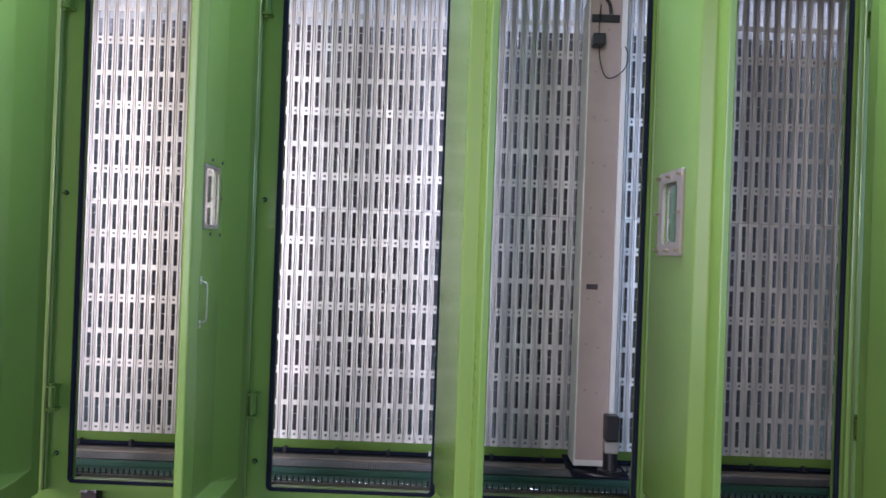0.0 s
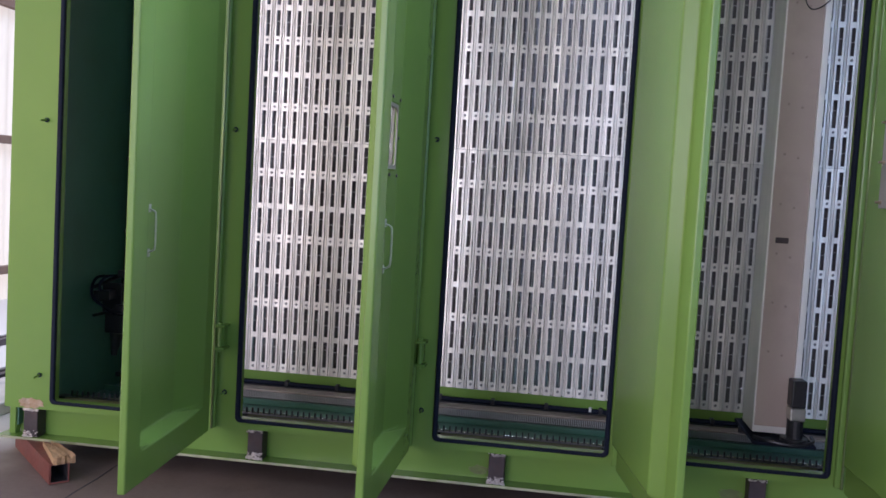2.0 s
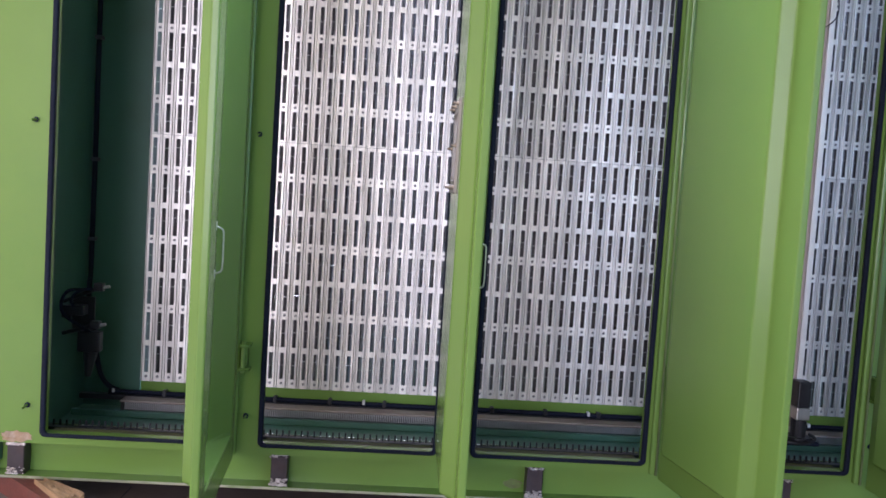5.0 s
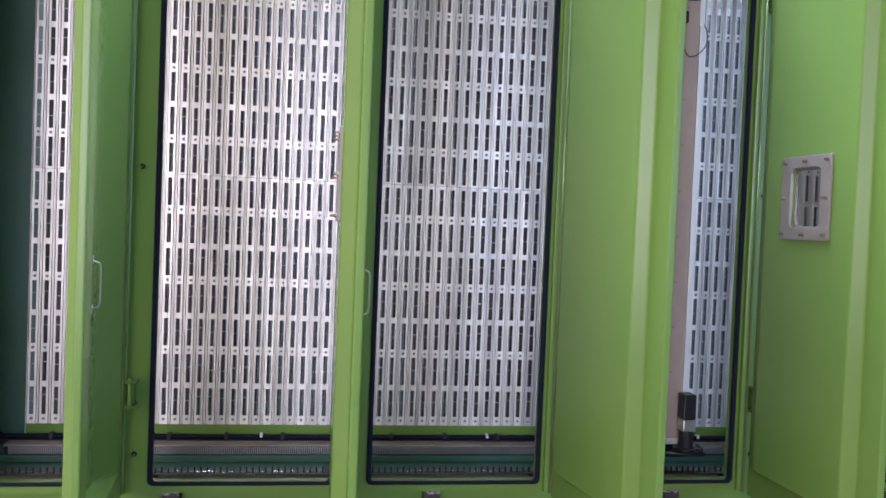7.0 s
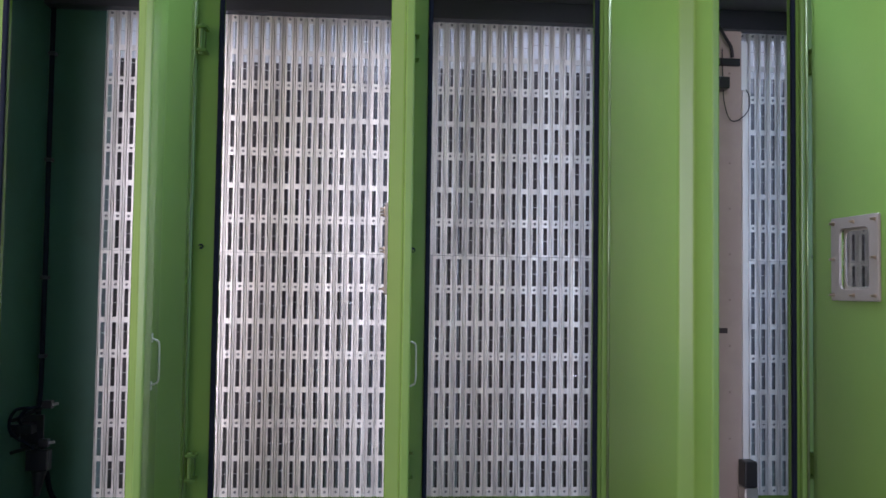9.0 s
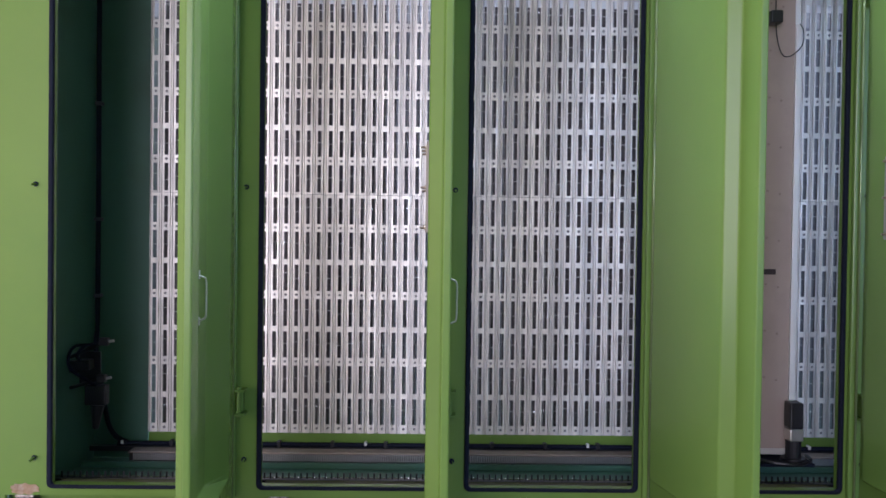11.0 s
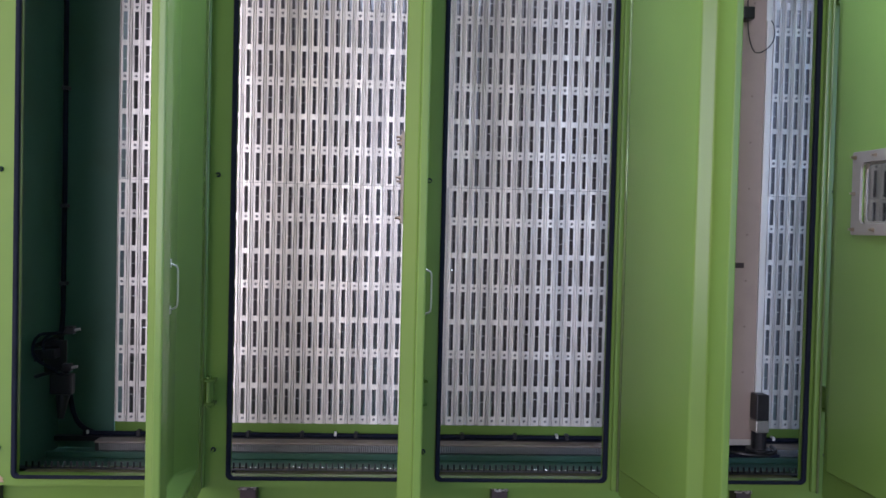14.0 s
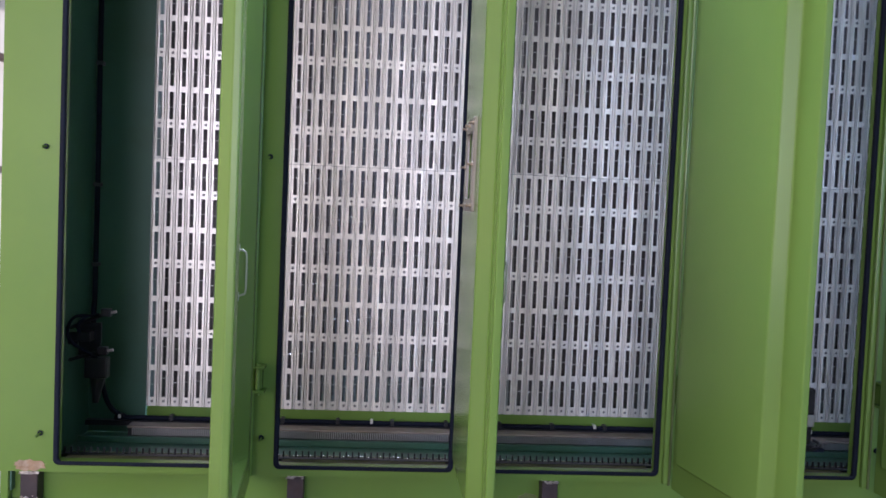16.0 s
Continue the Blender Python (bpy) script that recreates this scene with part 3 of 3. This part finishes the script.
def slat_mesh(z0, z1, slots):
    bm = bmesh.new()
    prof = [(-0.0241, 0.014), (-0.0241, 0.0018), (-0.0206, 0.0014), (-0.0204, 0.0240), (-0.0178, 0.0240), (-0.0176, 0.0004), (-0.0168, 0.0),
            (-0.0090, 0.0), (0.0090, 0.0), (0.0168, 0.0), (0.0176, 0.0004), (0.0178, 0.0240), (0.0204, 0.0240), (0.0206, 0.0014), (0.0241, 0.0018), (0.0241, 0.014)]
    zs_ = [z0] + [v for s in slots for v in s] + [z1]
    g = [[bm.verts.new((x, y, z)) for z in zs_] for x, y in prof]
    for i in range(len(prof) - 1):
        for j in range(len(zs_) - 1):
            if i == 7 and j % 2 == 1:
                b0 = [bm.verts.new((g[q][r].co.x, 0.0046, g[q][r].co.z)) for q, r in ((7, j), (8, j), (8, j + 1), (7, j + 1))]
                f0 = [g[7][j], g[8][j], g[8][j + 1], g[7][j + 1]]
                for a in range(4):
                    bm.faces.new((f0[a], f0[(a + 1) % 4], b0[(a + 1) % 4], b0[a]))
            else:
                bm.faces.new((g[i][j], g[i + 1][j], g[i + 1][j + 1], g[i][j + 1]))
    me = bpy.data.meshes.new("slat")
    bm.to_mesh(me)
    bm.free()
    me.materials.append(ALU)
    return me


def slots_of(k0, k1):
    out = []
    for k in range(k0, k1):
        b = BOLT0 + k * BSTEP
        out += [(b + 0.060 * BSTEP, b + 0.450 * BSTEP), (b + 0.530 * BSTEP, b + 0.940 * BSTEP)]
    return out


low = [s for s in slots_of(0, 4) if s[1] < S_MID + 0.02]
high = [s for s in slots_of(3, 8) if s[0] > S_MID - 0.02 and s[1] < S_Z1]
SLAT_LOW, SLAT_HIGH = slat_mesh(S_Z0, S_MID - 0.0006, low), slat_mesh(S_MID + 0.0006, S_Z1, high)
rv = bmesh.new()
bmesh.ops.create_cone(rv, cap_ends=True, segments=10, radius1=0.0070, radius2=0.0068, depth=0.0012, matrix=pose(0, -0.0004, 0, 90, 0, 0))
ring_faces = len(rv.faces)
bmesh.ops.create_cone(rv, cap_ends=True, segments=8, radius1=0.0063, radius2=0.0056, depth=0.0024, matrix=pose(0, -0.0020, 0.0004, 90, 0, 0))
RIVET = mesh_of("rivet", rv, RIVET_RIM)
RIVET.materials.append(ALU_PLAIN)
for p in RIVET.polygons:
    p.material_index = 1 if p.index >= ring_faces else 0
rng = random.Random(11)
count = int((SR - SL) / SP)
for k in range(count):
    x = SL + SP * (k + 0.5)
    jog = rng.uniform(-0.0007, 0.0007)
    for me, rows_ in ((SLAT_LOW, range(0, 4)), (SLAT_HIGH, range(4, 8))):
        s = part("slat", me, None, screen, m=pose(x, YS + jog, 0, 0, 0, rng.uniform(-0.9, 0.9)))
        for r in rows_:
            if BOLT0 + r * BSTEP < S_Z1:
                part("rivet", RIVET, None, s, m=pose(0, 0, BOLT0 + r * BSTEP))

# electrode rods with small spikes behind the slats
ROD = mesh_of("electrode_rod", add_rod(bmesh.new(), (0, 0, 0.25), (0, 0, 2.40), 0.0034, 6), WIRE)
spikes = bmesh.new()
for k in range(count):
    x = SL + SP * (k + 0.5)
    part("electrode_rod", ROD, None, screen, m=pose(x + rng.uniform(-0.005, 0.005), YS + 0.050, 0))
    for r in range(8):
        for f in (0.28, 0.74):
            z = BOLT0 + (r + f + rng.uniform(-0.05, 0.05)) * BSTEP
            a = rng.uniform(-0.4, 0.4)
            if z < 2.38:
                add_rod(spikes, (x - 0.013, YS + 0.020, z), (x + 0.013, YS + 0.020 + 0.01 * a, z + 0.003 * a), 0.0016, 5)
tagged(part("spike_wire", spikes, STEEL, screen, "short bright wire spikes behind the slats"), kind="stuff")
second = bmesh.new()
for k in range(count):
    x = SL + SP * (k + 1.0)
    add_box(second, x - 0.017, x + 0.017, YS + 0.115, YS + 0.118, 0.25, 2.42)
tagged(part("rear_slats", second, REAR, screen, "rear row of slats, darkened for the shade behind the slots"), kind="stuff")
# Added sheet that catches the roof light so the top slots look bright.
part("slot_reflector", box(SL, SR, YS + 0.098, YS + 0.101, 2.215, 2.43), SLOT_REFLECTOR, screen, "pale sheet added behind the slats to brighten their top slots")


# ---- cleaning carriage ----
CX, CY = 0.748, 3.50
car = tagged(empty("cleaning_carriage", pose(CX, 0, 0)), "beige upright cleaning carriage with a motor on the rack", "carriage")
part("column", box(-0.165, -0.002, CY + 0.006, CY + 0.19, 0.272, 2.24, 0.003), ALU_PLAIN, car, "grey aluminium column")
part("front_panel", box(-0.160, -0.028, CY, CY + 0.0055, 0.30, 2.28, 0.001), BEIGE, car, "beige painted front sheet")
part("edge_trim", box(-0.026, -0.003, CY - 0.006, CY + 0.0055, 0.42, 2.03, 0.002), ALU_PLAIN, car, "bright aluminium edge trim")
part("top_bracket", box(-0.155, -0.040, CY - 0.018, CY - 0.0005, 2.130, 2.160, 0.002), BLACK, car, "black top bracket")
part("type_plate", box(-0.138, -0.090, CY - 0.003, CY - 0.0003, 1.012, 1.034, 0.0008), DARK_STEEL, car, "small dark metal plate")
dot = bmesh.new()
add_rod(dot, (0, 0, 0), (0, -0.003, 0), 0.0045, 8)
DOT = mesh_of("screw", dot, SCREW)
for k in range(9):
    for dx in (-0.130, -0.080):
        part("screw", DOT, None, car, m=pose(dx, CY, 0.58 + 0.19 * k + (0.012 if dx < -0.1 else 0)))
mb = bmesh.new()
add_box(mb, -0.050, 0.004, CY - 0.080, CY - 0.012, 0.395, 0.500, 0.006)
motor = part("motor", mb, BLACK, car, "black geared motor")
part("gearbox", box(-0.050, 0.006, CY - 0.080, CY - 0.0125, 0.345, 0.394, 0.005), STEEL, motor, "grey gearbox")
gb = bmesh.new()
add_rod(gb, (-0.022, CY - 0.045, 0.344), (-0.022, CY - 0.045, 0.275), 0.030, 16)
add_rod(gb, (-0.022, CY - 0.045, 0.275), (-0.022, CY - 0.045, 0.262), 0.050, 20)
part("drive_wheel", gb, BLACK, motor)
part("base_plate", box(-0.18, 0.05, CY - 0.09, CY + 0.27, 0.246, 0.260, 0.003), RUBBER, car, "oily black base plate")
for dx in (-0.15, 0.02):
    part("roller", add_rod(bmesh.new(), (dx, CY + 0.24, 0.245), (dx, CY + 0.24, 0.205), 0.018, 14), DARK_STEEL, car)
tb = bmesh.new()
add_tube(tb, [(-0.12, CY - 0.02, 2.20), (-0.130, CY - 0.05, 2.10), (-0.125, CY - 0.05, 1.98), (-0.100, CY - 0.045, 1.90), (-0.06, CY - 0.04, 1.895),
              (-0.012, CY - 0.03, 1.94), (-0.004, CY - 0.02, 2.00), (-0.014, CY - 0.012, 2.03)], 0.0024, 6)
part("loop_cable", tb, BLACK, car, "thin looped black cable")
tb = bmesh.new()
add_tube(tb, [(-0.15, CY - 0.03, 2.31), (-0.12, CY - 0.05, 2.24), (-0.09, CY - 0.04, 2.20), (-0.08, CY - 0.03, 2.16)], 0.007, 8)
part("feed_cable", tb, BLACK, car)
part("cable_clamp", box(-0.155, -0.105, CY - 0.07, CY - 0.001, 2.020, 2.070, 0.006), BLACK, car)
tb = bmesh.new()
add_tube(tb, [(-0.17, CY - 0.05, 0.268), (-0.12, CY - 0.10, 0.266), (-0.03, CY - 0.115, 0.262), (0.04, CY - 0.07, 0.268), (0.06, CY + 0.02, 0.266)], 0.007, 8)
part("power_cable", tb, BLACK, car)


# ---- hose, switches and cable in the end bay ----
hose = bmesh.new()
add_tube(hose, [(-2.252, 3.935, 2.48), (-2.252, 3.935, 1.9), (-2.250, 3.935, 1.3), (-2.250, 3.932, 0.86), (-2.246, 3.92, 0.72), (-2.235, 3.88, 0.60),
                (-2.20, 3.87, 0.42), (-2.17, 3.88, 0.27), (-2.10, 3.895, 0.206), (-1.95, 3.895, 0.2015), (0.0, 3.895, 0.2015), (2.3, 3.895, 0.2015)], 0.011, 8)
hose_ob = tagged(part("cable_hose", hose, RUBBER, smooth=True), "black corrugated cable hose clipped along the cabinet's inside", "cable hose")
cl = bmesh.new()
add_box(cl, -0.015, 0.015, -0.016, 0.022, -0.008, 0.008, 0.002)
CLIP = mesh_of("hose_clip", cl, GREY_BOX)
for z in (0.86, 1.205, 1.725, 2.2):
    part("hose_clip", CLIP, None, hose_ob, "small dull grey hose clip", m=pose(-2.250, 3.935, z))
cl = bmesh.new()
add_box(cl, -0.006, 0.006, -0.013, 0.018, -0.004, 0.013, 0.002)
CLIP2 = mesh_of("hose_clip", cl, WHITE)
CLIP3 = mesh_of("hose_clip", box(-0.008, 0.008, -0.014, 0.018, -0.014, 0.014, 0.002), BLACK)
for x in (-2.119, -1.031, -0.026, 0.985):
    part("hose_clip", CLIP2, None, hose_ob, "white plastic clip", m=pose(x, 3.893, 0.204))
for k in range(18):
    x = -1.90 + 0.24 * k
    if x < 2.25 and min(abs(x - q) for q in (-1.031, -0.026, 0.985)) > 0.03:
        part("hose_clip", CLIP3, None, hose_ob, m=pose(x, 3.893, 0.204))

sw = tagged(empty("limit_switch_bracket", pose(-2.19, 3.66, 0.62)), "black limit switch bracket with two sensors and a junction box", "limit switch")
bb = box(-0.045, 0.045, 0.030, 0.040, -0.115, 0.02, 0.002)
add_box(bb, -0.0845, -0.046, 0.020, 0.050, -0.07, -0.02, 0.003)
add_box(bb, -0.035, 0.02, -0.03, 0.030, -0.05, -0.01, 0.003)
part("plate", bb, BLACK, sw)
for z0, z1, x1 in ((0.00, 0.070, 0.085), (-0.13, -0.085, 0.075)):
    ab = bmesh.new()
    add_rod(ab, (-0.07, 0.0, z0), (x1, -0.02, z1), 0.008, 8)
    add_box(ab, x1 - 0.025, x1 + 0.012, -0.038, -0.004, z1 - 0.016, z1 + 0.016, 0.003)
    arm = part("sensor_arm", ab, BLACK, sw)
    part("sensor_tip", add_rod(bmesh.new(), (x1 + 0.012, -0.021, z1), (x1 + 0.034, -0.021, z1 + 0.004), 0.006, 10), STEEL, arm, "bright steel sensor tip")
part("junction_box", box(-0.005, 0.085, -0.02, 0.028, -0.20, -0.115, 0.006), BLACK, sw)
part("junction_funnel", add_rod(bmesh.new(), (0.045, 0.0, -0.201), (0.04, -0.01, -0.30), 0.030, 12, 0.012), BLACK, sw)
for pts in ([(-0.01, 0.02, 0.05), (-0.05, -0.01, 0.045), (-0.075, -0.01, 0.0), (-0.06, -0.02, -0.05), (0.0, -0.02, -0.09), (0.045, -0.01, -0.12)],
            [(0.05, -0.02, 0.06), (0.0, -0.03, 0.05), (-0.03, -0.03, 0.01), (-0.01, -0.02, -0.03)]):
    part("sensor_cable", add_tube(bmesh.new(), pts, 0.0065, 8), RUBBER, sw, smooth=True)


# ---- supports and things on the floor ----
tube = bmesh.new()
o4 = [(-0.035, 0.0), (0.035, 0.0), (0.035, 0.0745), (-0.035, 0.0745)]
i4 = [(-0.029, 0.006), (0.029, 0.006), (0.029, 0.0685), (-0.029, 0.0685)]
rings = [[tube.verts.new((x, y, z)) for x, z in pts] for pts, y in ((o4, 0), (o4, 0.52), (i4, 0.51), (i4, 0))]
for a, b in ((rings[0], rings[1]), (rings[2], rings[3]), (rings[3], rings[0])):
    for k in range(4):
        tube.faces.new((a[k], a[(k + 1) % 4], b[(k + 1) % 4], b[k]))
tube.faces.new(rings[2])
tube.faces.new(rings[1])
tube_ob = part("steel_tube", tube, RED, m=pose(-1.945, 2.905, 0, 0, 0, 46))
tube_ob.data.materials.append(BORE_SHADE_AND_DIRT)
# Inner faces take the dark colour in place of deep shade.
for p in tube_ob.data.polygons:
    if all(abs(tube_ob.data.vertices[v].co.x) < 0.03 for v in p.vertices):
        p.material_index = 1
tagged(tube_ob, "red oxide square steel tube under the cabinet's base beam", "steel tube")
wd = bmesh.new()
rng = random.Random(5)
cols, rows_ = 9, 12
ridge = [rng.uniform(0.016, 0.030) for _ in range(cols)]
ends = [(rng.uniform(-0.007, 0.007), rng.uniform(-0.05, 0.02)) for _ in range(cols)]
top, bottom = [], []
for i in range(cols):
    for j in range(rows_):
        f = j / (rows_ - 1)
        u = (i / (cols - 1) - 0.5) * (0.074 - 0.030 * f) + 0.010 * f
        y = -0.12 + ends[i][0] + f * (0.24 + ends[i][1] - ends[i][0])
        h = ridge[i] * (1.0 - 0.35 * f) + rng.uniform(-0.002, 0.002)
        top.append(wd.verts.new((u, y, h)))
        bottom.append(wd.verts.new((u, y, 0.0)))
at = lambda g, i, j: g[i * rows_ + j]
for i in range(cols - 1):
    for j in range(rows_ - 1):
        wd.faces.new((at(top, i, j), at(top, i + 1, j), at(top, i + 1, j + 1), at(top, i, j + 1)))
        wd.faces.new((at(bottom, i, j), at(bottom, i, j + 1), at(bottom, i + 1, j + 1), at(bottom, i + 1, j)))
for i in range(cols - 1):
    for j in (0, rows_ - 1):
        wd.faces.new((at(top, i, j), at(top, i + 1, j), at(bottom, i + 1, j), at(bottom, i, j)))
for j in range(rows_ - 1):
    for i in (0, cols - 1):
        wd.faces.new((at(top, i, j), at(top, i, j + 1), at(bottom, i, j + 1), at(bottom, i, j)))
tagged(part("timber_offcut", wd, WOOD, m=pose(-2.012, 2.986, 0.0750, 0, 0, 46)), "splintered brown timber offcut lying on the red tube", "timber")
for k, bx in enumerate((-3.035, -3.10, -3.175, -3.69, -3.77)):
    bar = box(-0.02, 0.02, -1.2, 1.2, 0, 0.035 + 0.006 * (k % 2), 0.003)
    tagged(part("steel_bar", bar, DARK_STEEL, m=pose(bx, 4.9 + 0.15 * (k % 3), 0, 0, 0, 0.6 - 0.3 * k)),
           "rusty dark steel bar lying behind the kerb", "steel bar", "bars behind the kerb")
crack = bmesh.new()
pts = [(-1.831, 2.286), (-1.830, 2.536), (-1.840, 2.736), (-1.845, 2.833), (-1.845, 2.987), (-1.853, 3.110), (-1.851, 3.287)]
left, right = [], []
for k, (x, y) in enumerate(pts):
    w = 0.0012 + 0.0022 * math.sin(math.pi * (k + 0.4) / len(pts))
    left.append((x - w, y + w * 0.6))
    right.append((x + w, y - w * 0.6))
ring = left + right[::-1]
lower, upper = [[crack.verts.new((x, y, z)) for x, y in ring] for z in (-0.004, 0.0008)]
n_ring, half = len(ring), len(pts)
for k in range(n_ring):
    crack.faces.new((lower[k], lower[(k + 1) % n_ring], upper[(k + 1) % n_ring], upper[k]))
for k in range(half - 1):
    crack.faces.new((upper[k], upper[k + 1], upper[n_ring - 2 - k], upper[n_ring - 1 - k]))
tagged(part("floor_crack", crack, BORE_SHADE_AND_DIRT), "thin dark dirt-filled crack in the concrete floor", "floor crack", kind="structure")
rng = random.Random(23)
for x, y, r in ((-0.538, 3.105, 0.011), (-0.398, 3.171, 0.007), (-0.679, 3.020, 0.006)):
    cb = bmesh.new()
    bmesh.ops.create_icosphere(cb, subdivisions=1, radius=r)
    for v in cb.verts:
        v.co.x *= rng.uniform(1.1, 1.7)
        v.co.y *= rng.uniform(0.7, 1.1)
        v.co.z = max(v.co.z * rng.uniform(0.3, 0.5), -0.15 * r) + 0.15 * r
    tagged(part("concrete_chip", cb, KERB, m=pose(x, y, 0.0, 0, 0, rng.uniform(0, 180))), "small pale concrete chip lying on the brown floor", "chip", "chips on the floor")
